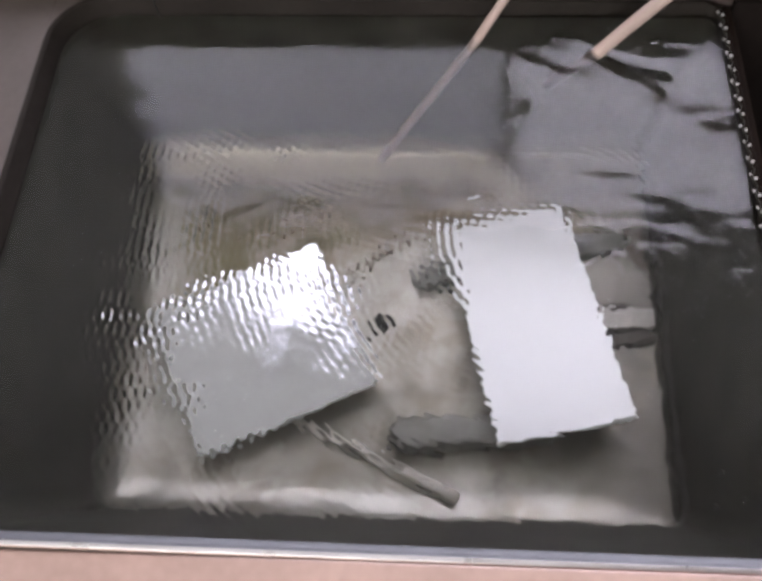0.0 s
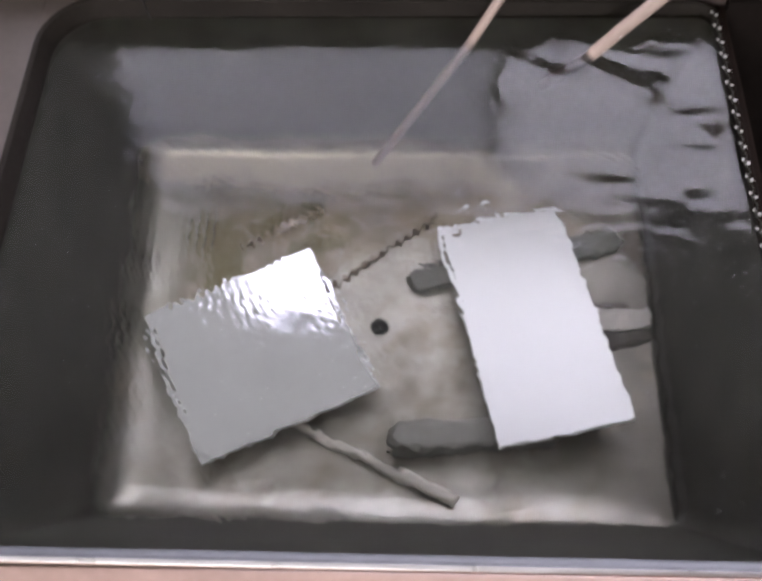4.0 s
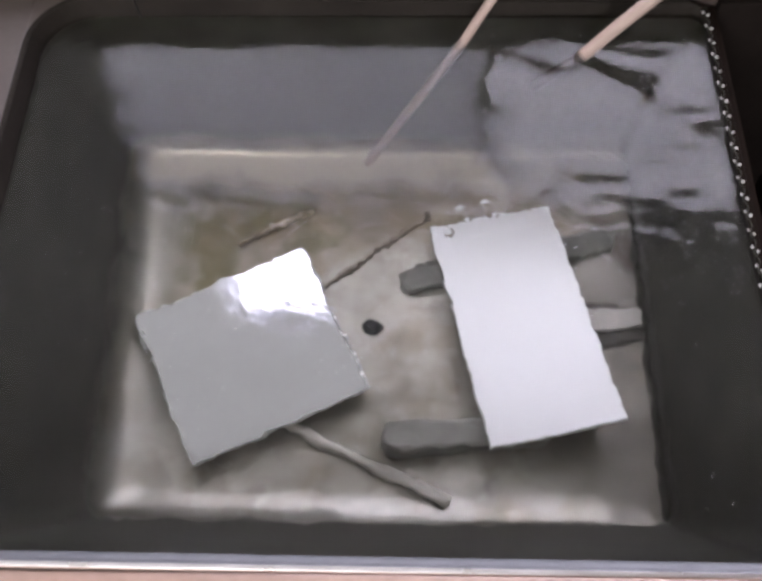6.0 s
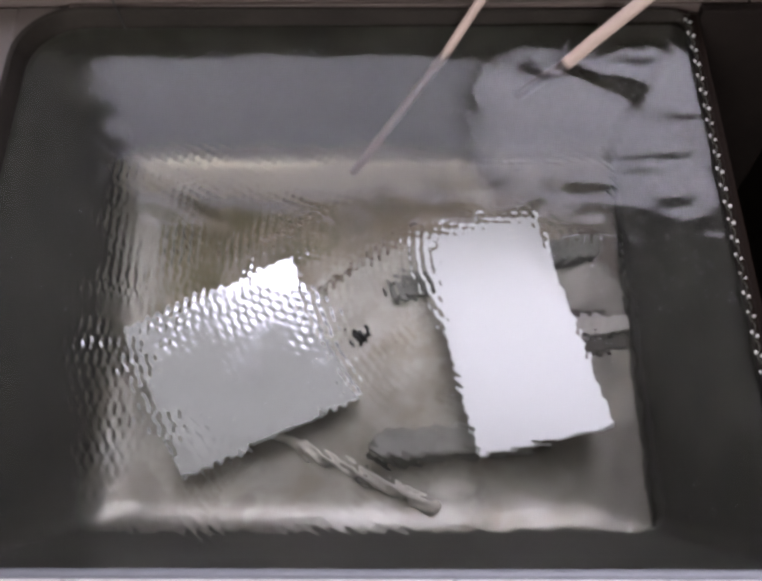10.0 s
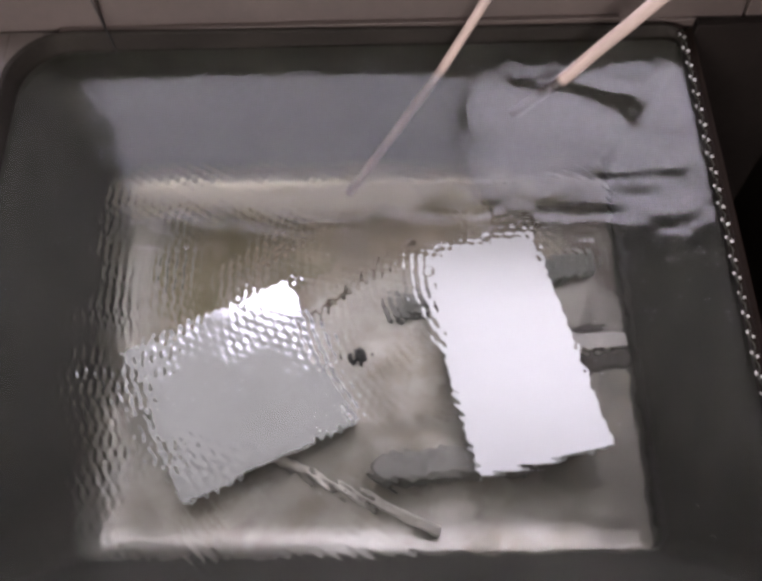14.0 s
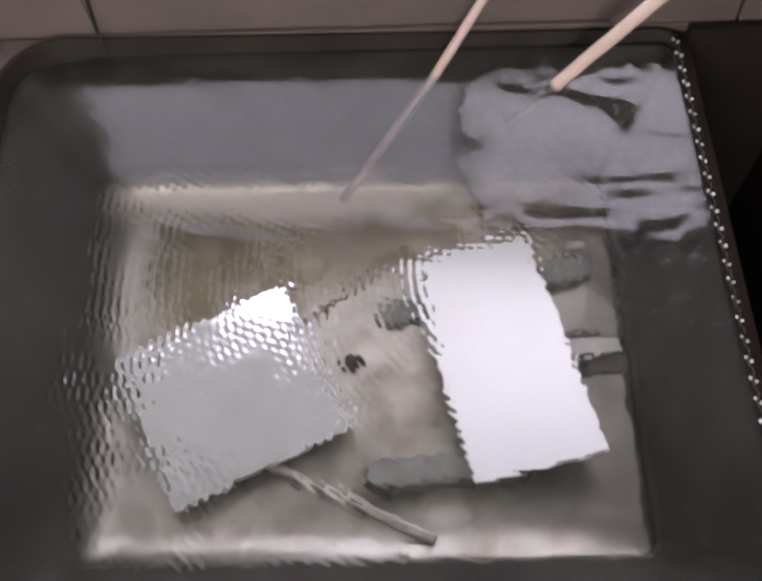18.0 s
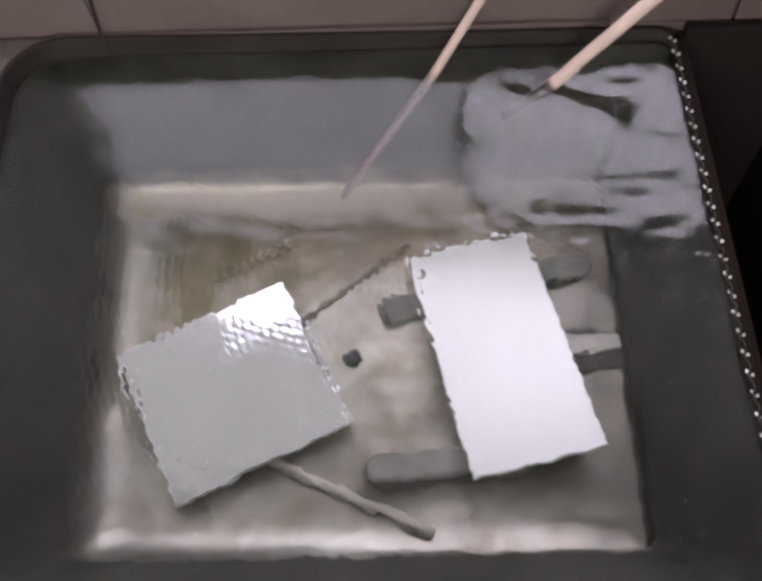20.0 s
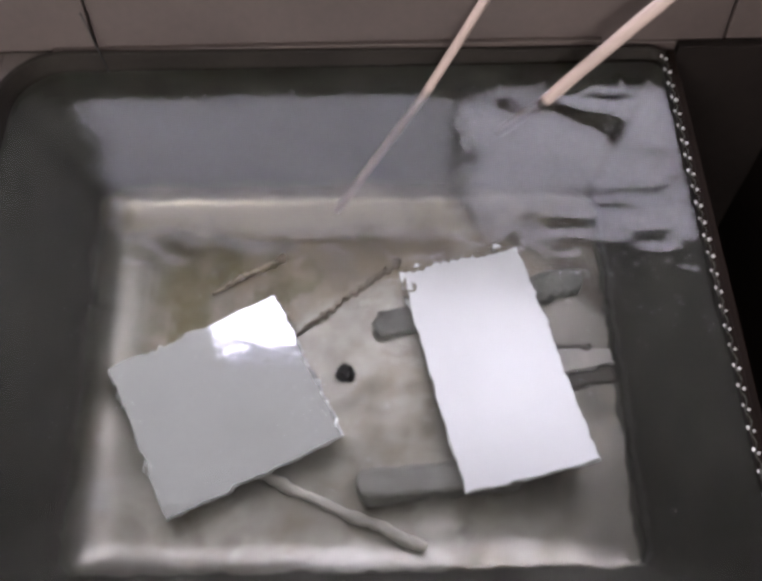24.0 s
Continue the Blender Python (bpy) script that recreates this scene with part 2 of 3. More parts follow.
def submerged(base, name, cut, veil=1.0):
    """The wood of a stick whose first part, cut metres long, is wet; the water's shade and veil over it are painted
    into its tint.
    """
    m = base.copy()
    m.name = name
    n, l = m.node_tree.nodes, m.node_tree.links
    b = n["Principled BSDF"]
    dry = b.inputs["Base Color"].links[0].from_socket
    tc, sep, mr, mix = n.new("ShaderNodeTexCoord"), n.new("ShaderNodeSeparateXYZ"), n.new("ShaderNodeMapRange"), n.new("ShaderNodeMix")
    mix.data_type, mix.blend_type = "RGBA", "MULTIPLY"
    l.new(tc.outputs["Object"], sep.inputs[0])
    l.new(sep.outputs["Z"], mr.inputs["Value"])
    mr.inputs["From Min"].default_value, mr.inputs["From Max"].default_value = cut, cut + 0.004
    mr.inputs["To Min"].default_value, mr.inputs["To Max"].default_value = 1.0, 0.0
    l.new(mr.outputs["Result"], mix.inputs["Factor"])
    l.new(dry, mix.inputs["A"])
    mix.inputs["B"].default_value = (0.33 * veil, 0.345 * veil, 0.36 * veil, 1)
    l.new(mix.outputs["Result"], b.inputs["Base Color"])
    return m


def screen_material():
    """Insect screen: a fine grey mesh that lets about half of the light through."""
    m = bpy.data.materials.new("insect_screen")
    n, l, b = nodes_of(m)
    b.inputs["Base Color"].default_value = (0.10, 0.10, 0.11, 1)
    b.inputs["Roughness"].default_value = 0.8
    b.inputs["Alpha"].default_value = 0.21
    return m


WATER, SCREEN = water_material(), screen_material()
RIPPLE = water_material("water_layer", 1.075)


# ---- mesh helpers ----
def mesh_object(name, bm, material, parent=None, smooth=False):
    me = bpy.data.meshes.new(name)
    bm.normal_update()
    bm.to_mesh(me)
    bm.free()
    me.materials.append(material)
    if smooth:
        for f in me.polygons:
            f.use_smooth = True
    ob = new(name, me)
    if parent:
        ob.parent = parent
    return ob


def part(name, bm, material, parent, label="", smooth=False):
    ob = mesh_object(name, bm, material, parent, smooth)
    if label:
        ob["label"] = label
    return ob


def box(x0, x1, y0, y1, z0, z1, bevel=0.0, segments=2):
    bm = bmesh.new()
    bmesh.ops.create_cube(bm, size=1.0)
    for v in bm.verts:
        v.co = Vector(((x0 + x1) / 2 + v.co.x * (x1 - x0), (y0 + y1) / 2 + v.co.y * (y1 - y0), (z0 + z1) / 2 + v.co.z * (z1 - z0)))
    if bevel:
        bmesh.ops.bevel(bm, geom=bm.edges[:], offset=bevel, segments=segments, profile=0.5, affect="EDGES")
    return bm


def step(v, lo, hi):
    return max(0.0, min(1.0, (v - lo) / (hi - lo)))


def ring(x0, x1, y0, y1, z, radii, n=8):
    """Points of a rounded rectangle, anticlockwise from the front right corner; radii: front right, back right, back left, front left."""
    out = []
    corners = ((x1, y0, -90, -1, 1), (x1, y1, 0, -1, -1), (x0, y1, 90, 1, -1), (x0, y0, 180, 1, 1))
    for (cx, cy, start, sx, sy), r in zip(corners, radii):
        for i in range(n + 1):
            a = radians(start + 90 * i / n)
            out.append(Vector((cx + sx * r + r * math.cos(a), cy + sy * r + r * math.sin(a), z)))
    return out


def loft(rings, cap_first=False, cap_last=False):
    bm = bmesh.new()
    rows = [[bm.verts.new(p) for p in r] for r in rings]
    n = len(rows[0])
    for a, b in zip(rows, rows[1:]):
        for i in range(n):
            bm.faces.new((a[i], a[(i + 1) % n], b[(i + 1) % n], b[i]))
    if cap_first:
        bm.faces.new(rows[0][::-1])
    if cap_last:
        bm.faces.new(rows[-1])
    return bm


def rod(p, q, r0, r1, sides=16, steps=14, wobble=0.0, seed=1):
    """A slightly uneven round stick from p to q, its axis along the object's own z."""
    rnd = random.Random(seed)
    length = (Vector(q) - Vector(p)).length
    rings = []
    k = [(rnd.uniform(-1, 1) * wobble, rnd.uniform(-1, 1) * wobble) for _ in range(steps + 1)]
    for i in range(steps + 1):
        s = i / steps
        r = r0 + (r1 - r0) * s
        rings.append([Vector((r * math.cos(2 * math.pi * j / sides) + k[i][0], r * math.sin(2 * math.pi * j / sides) + k[i][1], s * length)) for j in range(sides)])
    cap = 0.25
    rings.insert(0, [Vector((v.x * 0.7, v.y * 0.7, -r0 * cap)) for v in rings[0]])
    rings.append([Vector((v.x * 0.7, v.y * 0.7, length + r1 * cap)) for v in rings[-1]])
    bm = loft(rings, True, True)
    turn = (Vector(q) - Vector(p)).to_track_quat("Z", "Y").to_matrix().to_4x4()
    return bm, Matrix.Translation(p) @ turn


# ---- the room ----
X0, X1, YB, YW, ZF, ZC = -1.15, 1.02, -2.3, 0.75, -0.86, 1.6
WX0, WX1, WZ0, WZ1 = -0.441, 0.94, 0.05, 0.85
floor = tagged(mesh_object("floor", box(X0 - 0.1, X1 + 0.1, YB - 0.1, YW + 0.08, ZF - 0.1, ZF), FLOORING), "worn grey-brown screed floor of the washroom", "floor", kind="structure")
ceiling = tagged(mesh_object("ceiling", box(X0 - 0.1, X1 + 0.1, YB - 0.1, YW + 0.08, ZC, ZC + 0.1), CEIL), "plain white plastered ceiling", "ceiling", kind="structure")
# unseen side walls; the east one is darkened to cut bounced light
for name, b in (("wall_west", (X0 - 0.1, X0, YB, YW, ZF, ZC)), ("wall_east", (X1, X1 + 0.1, YB, YW, ZF, ZC))):
    east = name == "wall_east"
    tagged(mesh_object(name, box(*b), BOUNCE_CUT if east else WALL), "unseen side wall, made dark brown to cut bounced light" if east else "plain pale plastered side wall", "wall", kind="structure")


def wall_with_hole(name, y0, y1, x0, x1, z0, z1, hx0, hx1, hz0, hz1, label):
    bm = bmesh.new()
    for b in ((x0, hx0, z0, z1), (hx1, x1, z0, z1), (hx0, hx1, hz1, z1), (hx0, hx1, z0, hz0)):
        if b[3] - b[2] < 0.001:
            continue
        t = box(b[0], b[1], y0, y1, b[2], b[3])
        me = bpy.data.meshes.new("t")
        t.to_mesh(me)
        t.free()
        bm.from_mesh(me)
        bpy.data.meshes.remove(me)
    return tagged(mesh_object(name, bm, WALL), label, "wall", kind="structure")


wall_with_hole("wall_north", YW, YW + 0.035, X0 - 0.1, X1 + 0.1, ZF, ZC, WX0, WX1, WZ0, WZ1, "pale plastered wall with a wide window opening")
wall_with_hole("wall_south", YB - 0.1, YB, X0 - 0.1, X1 + 0.1, ZF, ZC, -1.08, 0.24, 0.85, 1.5, "unseen pale plastered wall with a wide high opening added for the fill lamp")

backdrop = tagged(mesh_object("backdrop", box(-9, 9, 5.0, 5.1, -1.0, 9.0), SKYGLOW), "bright hazy sky beyond the window", "sky", kind="structure")

# window: frame, mullion, two sashes, a screen on one
window = tagged(new("window_1"), "white two-part sliding window, one half behind an insect screen", "window", kind="structure")
MX = 0.147
for i, b in enumerate(((WX0, WX0 + 0.04, WZ0, WZ1), (WX1 - 0.04, WX1, WZ0, WZ1), (WX0 + 0.04, WX1 - 0.04, WZ1 - 0.012, WZ1), (WX0 + 0.04, WX1 - 0.04, WZ0, WZ0 + 0.04))):
    part("window_frame", box(b[0], b[1], YW + 0.004, YW + 0.032, b[2], b[3], 0.003), PAINT, window)
part("mullion", box(MX - 0.009, MX + 0.009, YW + 0.003, YW + 0.033, WZ0 + 0.041, WZ1 - 0.013, 0.003), PAINT, window)
part("insect_screen", box(WX0 + 0.041, MX - 0.010, YW + 0.016, YW + 0.017, WZ0 + 0.041, WZ1 - 0.013), SCREEN, window, "fine grey insect screen")

# ---- counter and ledge round the sink ----
LT = 0.0397
ledge = tagged(mesh_object("ledge", box(X0, X1, 0.4005, YW - 0.001, ZF, LT - 0.008), GROUT), "masonry ledge under the window, faced with tiles", "ledge", kind="structure")
for x0, x1 in ((-1.14, -0.651), (-0.649, -0.1698), (-0.168, 0.2772), (0.279, 0.753), (0.755, 1.01)):
    part("tile", box(x0, x1, 0.3895, 0.3945, -0.42, -0.006, 0.001), TILE, ledge)
    face = box(x0, x1, 0.3895, 0.3945, -0.005, LT, 0.0012)
    for v in face.verts:
        # the upper tiles lean back
        v.co.y += 0.0066 * (v.co.z + 0.005) / (LT + 0.005)
    part("tile", face, TILE, ledge)
    part("tile", box(x0, x1, 0.4015, YW - 0.003, LT - 0.008, LT, 0.0015), PAINT if x1 < -0.16 else TILE, ledge, "white ledge tile" if x1 < -0.16 else "")
counter = tagged(new("counter"), "tiled counter slab in pinkish brown round the steel sink", "counter", kind="structure")
part("slab", box(X0 + 0.001, 0.240, -0.14, -0.008, -0.06, -0.009), GROUT, counter)
part("slab", box(X0 + 0.001, -0.238, -0.008, 0.3875, -0.06, -0.009), GROUT, counter)
for x0, x1 in ((-1.1, -0.652), (-0.648, -0.24), (-0.237, 0.24)):
    part("tile", box(x0, x1, -0.138, -0.0047, -0.009, -0.0015, 0.0015), TILE_PINK, counter)
for y0, y1 in ((-0.0040, 0.19), (0.193, 0.387)):
    part("tile", box(-0.55, -0.2347, y0, y1, -0.009, -0.0015, 0.0015), TILE_GREY, counter)
part("cabinet_front", box(X0 + 0.001, 0.244, -0.10, -0.085, ZF, -0.061), SHADE_BROWN, counter)
part("cabinet_side", box(0.2385, 0.244, -0.084, 0.387, ZF, -0.012), SHADE_BROWN, counter, "dark brown side panel")
# box added across the gap, so that the gap stays dark
cabinet = tagged(new("gap_blocker"), "dark box added beside the sink to keep the gap dark", "cabinet")
part("side_panel", box(0.345, 0.363, -0.12, 0.386, ZF, -0.03, 0.002), SHADE_BROWN, cabinet)
part("side_panel", box(0.932, 0.95, -0.12, 0.386, ZF, -0.03, 0.002), SHADE_BROWN, cabinet)
part("door", box(0.365, 0.930, -0.118, -0.100, ZF + 0.03, -0.032, 0.002), SHADE_BROWN, cabinet)
part("back_panel", box(0.365, 0.930, 0.374, 0.384, ZF, -0.032), SHADE_BROWN, cabinet)
# dark sheet in front of the tiles, painted in for the gap's shade
part("gap_shade_panel", box(0.2445, 0.3445, 0.381, 0.3885, ZF, -0.004, 0.001), GAP_SHADE, cabinet, "dark brown panel standing in for the shaded tiles in the gap")
part("top_board", box(0.342, 0.953, -0.125, 0.386, -0.0295, -0.010, 0.003), SHADE_BROWN, cabinet)

# ---- the sink ----
sink = tagged(new("sink"), "pale steel sink basin, the shade of its walls painted dark grey, filled with water", "sink")
RAD = (0.014, 0.010, 0.040, 0.016)
LOW = (0.012, 0.010, 0.016, 0.012)


def level(z, l, r, f, b, extra=0.0):
    return ring(-0.23 + l, 0.23 - r, f, 0.3815 - b, z, tuple(x + (y - x) * extra for x, y in zip(RAD, LOW)))


walls = []
for i in range(7):
    k = i / 6
    walls.append(level(-0.151 * k, 0.053 * k, 0.030 * max(0.0, (k - 0.2) / 0.8) - (0.0, 0.005, 0.002, 0, 0, 0, 0)[i], 0.047 * k, 0.040 * k, k))
base = []
for i in range(0, 13):
    a = radians(90 * i / 12)
    k = 1 - math.cos(a)
    base.append(level(-0.151 - 0.0233 * math.sin(a), 0.053 + 0.040 * k, 0.030 + 0.004 * k, 0.047 + 0.026 * k, 0.040 + 0.040 * k, 1.0))
# the side beside the gap has no cove: there the dark wall goes down to the floor
for i, r in enumerate(base):
    for v in r:
        k = max(0.0, min(1.0, (v.x - 0.175) / 0.012))
        v.z += k * (-0.151 - 0.0233 * min(1.0, i / 4) - v.z)
# the opposite wall leans out a little towards the back
for i, r in enumerate(walls + base):
    for v in r:
        if v.x < -0.1:
            v.x -= 0.008 * min(1.0, i / 6) * max(0.0, min(1.0, (v.y - 0.06) / 0.14))


def dip(r):
    """Lets the edge beside the gap lie lower and further out than the other three."""
    for v in r:
        k = step(v.x, 0.192, 0.226)
        v.z -= 0.008 * k
        v.x += 0.0036 * k
    return r


dip(walls[0])
waterline = [w.lerp(v, 0.52) for w, v in zip(walls[0], walls[1])]
part("upper_wall", loft([waterline, walls[0]]), RIM_SHADE, sink, "basin wall above the waterline, its shade painted brown-black", smooth=True)
part("basin_wall", loft(walls[1:][::-1] + [waterline]), STEEL, sink, "steel basin wall with its shade painted in dark grey", smooth=True)
part("basin_floor", loft((walls[-1:] + base[1:])[::-1], cap_first=True), STEEL, sink, "pale scaled steel floor, the shade of its coved edges painted in", smooth=True)
lip = []
for i in range(9):
    a = radians(180 * i / 8)
    e = 0.0022 - 0.0022 * math.cos(a)
    lip.append(dip(ring(-0.23 - e, 0.23 + e, -e, 0.3815 + e, 0.0018 * math.sin(a), tuple(x + e for x in RAD))))
N = len(lip[0])


def strip_of(rings, first, last):
    bm = bmesh.new()
    rows = [[bm.verts.new(r[i % N]) for i in range(first, last + 1)] for r in rings]
    for p, q in zip(rows, rows[1:]):
        for i in range(len(p) - 1):
            bm.faces.new((p[i], p[i + 1], q[i + 1], q[i]))
    return bm


# the long edge beside the gap carries a twisted strand of bright beads
bm = bmesh.new()
rows = []
for i in range(285):
    y = 0.0175 + 0.3625 * i / 284
    turn = 2 * math.pi * y / 0.01262
    c = Vector((0.2338 + 0.0009 * math.cos(turn), y, -0.0064 + 0.0004 * math.sin(turn)))
    rows.append([bm.verts.new(c + Vector((0.0004 * math.cos(a), 0, 0.0004 * math.sin(a)))) for a in (0.0, 1.57, 3.14, 4.71)])
for p, q in zip(rows, rows[1:]):
    for i in range(4):
        bm.faces.new((p[i], p[i - 1], q[i - 1], q[i]))
strand = part("strand", bm, STEEL_DULL, sink, "thin dark twisted strand", smooth=True)
bm = bmesh.new()
bmesh.ops.create_uvsphere(bm, u_segments=10, v_segments=6, radius=0.00125)
bead_mesh = part("bead", bm, BEAD, strand, "small bright metal bead", smooth=True).data
rng = random.Random(17)
for i in range(29):
    y = 0.0195 + 0.01262 * i
    for dx, dy, k in ((0.0010, 0.0, 1.0), (-0.0019, 0.0028, 0.78)):
        ob = bpy.data.objects["bead"] if i == 0 and dx > 0 else new("bead", bead_mesh)
        ob.parent = strand
        ob.location = (0.2340 + dx + rng.uniform(-0.0002, 0.0002), y + dy + rng.uniform(-0.0004, 0.0004), -0.0064)
        k *= rng.uniform(0.58, 0.92)
        ob.scale = (k, k * (1.0 if dx > 0 else 1.5), k)
# one steel rim in several colours: its dark and dim sides are painted
part("rim", strip_of(lip, 4, 13), SHADE_BROWN, sink, "steel rim with its shade painted near-black", smooth=True)
part("rim", strip_of(lip, 13, 31), RIM_SHADE, sink, "steel rim with its shade painted near-black", smooth=True)
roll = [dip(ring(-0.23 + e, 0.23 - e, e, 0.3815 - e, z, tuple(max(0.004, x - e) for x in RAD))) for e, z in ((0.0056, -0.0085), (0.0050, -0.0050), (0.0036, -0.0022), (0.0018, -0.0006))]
part("rim_roll", strip_of(roll + lip[:4], 31, N + 4), ROLL, sink, "inner roll of the rim, its dim reflection painted grey", smooth=True)
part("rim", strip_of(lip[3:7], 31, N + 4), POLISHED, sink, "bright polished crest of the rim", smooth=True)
part("rim_sealant", box(-0.20, 0.19, 0.3857, 0.3892, -0.004, 0.0002, 0.0005), TILE, sink, "brown sealant along the tiled ledge")
part("rim_sealant", strip_of(lip[6:], 31, N + 4), TILE_PINK, sink, "pinkish sealant along the rim", smooth=True)
skirt = [dip(ring(-0.2344, 0.2344, -0.0044, 0.3859, z, tuple(x + 0.0044 for x in RAD))) for z in (0.0, -0.05)]
part("skirt", loft(skirt), STEEL_DULL, sink, smooth=True)

# tile pieces that fill the counter's corners round the rim
def corner_piece(cx, cy, sx, sy, r):
    bm = bmesh.new()
    arc = [(cx + sx * (r - r * math.cos(radians(a))), cy + sy * (r - r * math.sin(radians(a)))) for a in range(0, 91, 9)]
    rim_pts = [Vector((x, y, -0.0016)) for x, y in arc]
    rows = [[Vector((cx, cy, -0.0016))] + rim_pts]
    top = [bm.verts.new(v) for v in rows[0]]
    low = [bm.verts.new(v - Vector((0, 0, 0.006))) for v in rows[0]]
    for i in range(1, len(top) - 1):
        bm.faces.new((top[0], top[i], top[i + 1]))
    n = len(top)
    for i in range(n):
        bm.faces.new((top[i], low[i], low[(i + 1) % n], top[(i + 1) % n]))
    bmesh.ops.recalc_face_normals(bm, faces=bm.faces[:])
    return bm


part("corner_tile", corner_piece(-0.2346, 0.3868, 1, -1, 0.0444), TILE_GREY, counter)
part("corner_tile", corner_piece(-0.2346, -0.0045, 1, 1, 0.0204), TILE_PINK, counter)
part("corner_tile", corner_piece(0.2346, -0.0045, -1, 1, 0.0184), TILE_PINK, counter)

# ---- water ----
ZW = -0.012
CX, CY = 0.1145, 0.2012


WAVE = 0.0052


def rings(x, y):
    """Height of the fine ripples: rings from the drip and their echoes from the basin's walls."""
    bend = 0.004 * noise.noise((x * 17, y * 17, 7.7))
    h = 0.0
    for sx, sy, a in ((CX, CY, 1.0), (-0.562, CY, 1.15), (0.341, 0.03, 0.5), (0.341, 0.40, 0.42), (CX, 0.556, 0.85)):
        r = math.hypot(x - sx, y - sy)
        h += a * (1 - 0.62 * math.exp(-(r / 0.055) ** 2)) * math.exp(-r / 0.55) * math.sin(2 * math.pi * (r + bend) / WAVE)
    far = step(y, 0.20, 0.32)
    left = step(-x, -0.02, 0.07)
    if left > 0 and far < 1:
        # short, steep ripples over the mirror
        r = math.hypot(x - CX, y - CY)
        h += 0.5 * left * (1 - far) * math.sin(2 * math.pi * (r + 2 * bend) / 0.0036) * math.cos(2 * math.pi * (y + 0.3 * x) / 0.0115)
    h *= max(0.2, step(y, 0.02, 0.15)) * (1 - 0.72 * far) * (1 - 0.8 * step(-x, 0.10, 0.18) * step(y, 0.19, 0.27))
    h *= (1.0 + 1.7 * (1 - far) * left) * (1 - 0.7 * step(-x, 0.150, 0.185)) * (1 - 0.75 * (1 - far) * step(x, 0.135, 0.165))
    return h * 0.00037 * max(0.05, 0.6 + 0.9 * noise.noise((x * 15, y * 13, 3)) + 1.5 * noise.noise((x * 34, y * 42, 6)))


def water_height(x, y):
    """Height of the slow waves: gentle in front, stronger and drawn out sideways along the back."""
    far = step(y + 0.055 * step(x, 0.1, 0.16), 0.20, 0.31)
    side, edge = step(x, -0.02, 0.18), step(-x, 0.12, 0.20)
    h = (0.00012 + 0.0005 * far * side + 0.0006 * far * edge) * noise.noise((x * 26, y * 44, 0.5))
    h += 0.00033 * far * (0.10 + side) * (1 - 0.72 * step(y, 0.285, 0.315)) * noise.noise((x * 40, y * 110, 9.3))
    h += (0.00025 - 0.00016 * far) * noise.noise((x * 75, y * 90, 1.7))
    h += (0.00008 - 0.00005 * far) * noise.noise((x * 210, y * 210, 4.1))
    # small choppy waves against the back wall
    h += (0.00003 * step(y, 0.29, 0.33) + 0.00011 * step(y, 0.336, 0.348)) * noise.noise((x * 150, y * 170, 2.2))
    # small trains of ripples that stay beside the plate's corner and its long edges
    for px, py, wide, high in ((0.155, 0.270, 0.032, 0.00003), (0.062, 0.205, 0.030, 0.000055), (0.150, 0.185, 0.026, 0.00004), (0.005, 0.185, 0.016, 0.00005)):
        d = math.hypot(x - px, y - py) / wide
        if d < 2.5:
            h += high * math.exp(-d * d) * math.sin(2 * math.pi * math.hypot(x - CX, y - CY) / WAVE)
    return h


def sheet(name, x0, x1, y0, y1, nx, ny, height, material, label, down=False):
    """A rippled sheet of water; down: its faces look down, so that it closes the layer under another sheet."""
    co = []
    for j in range(ny + 1):
        y = y0 + (y1 - y0) * j / ny
        for i in range(nx + 1):
            x = x0 + (x1 - x0) * i / nx
            co.append((x, y, height(x, y)))
    faces = [(a, a + 1, a + nx + 2, a + nx + 1) for j in range(ny) for a in range(j * (nx + 1), j * (nx + 1) + nx)]
    me = bpy.data.meshes.new(name)
    me.from_pydata(co, [], [f[::-1] for f in faces] if down else faces)
    me.materials.append(material)
    for f in me.polygons:
        f.use_smooth = True
    return tagged(new(name, me), label, "water" if name == "water" else "ripples", kind="structure")


water = sheet("water", -0.236, 0.237, -0.002, 0.384, 640, 522, water_height, WATER, "clear rippling water standing in the sink")
water.location = (0, 0, ZW)
# the travelling ripples: a layer of water between two ringed sheets, which slide against each other and so strengthen or calm the rings
held = functools.lru_cache(None)(rings)
ZA, ZR = ZW - 0.0028, ZW - 0.0031
ripples = sheet("ripples", -0.232, 0.236, -0.001, 0.383, 780, 640, held, RIPPLE, "fine rings of ripples running through the water")
ripples.location = (0, 0, ZA)
ripples_below = sheet("ripples", -0.232, 0.236, -0.001, 0.383, 780, 640, held, RIPPLE, "fine rings of ripples running through the water", down=True)
ripples_below.location = (0, 0, ZR)


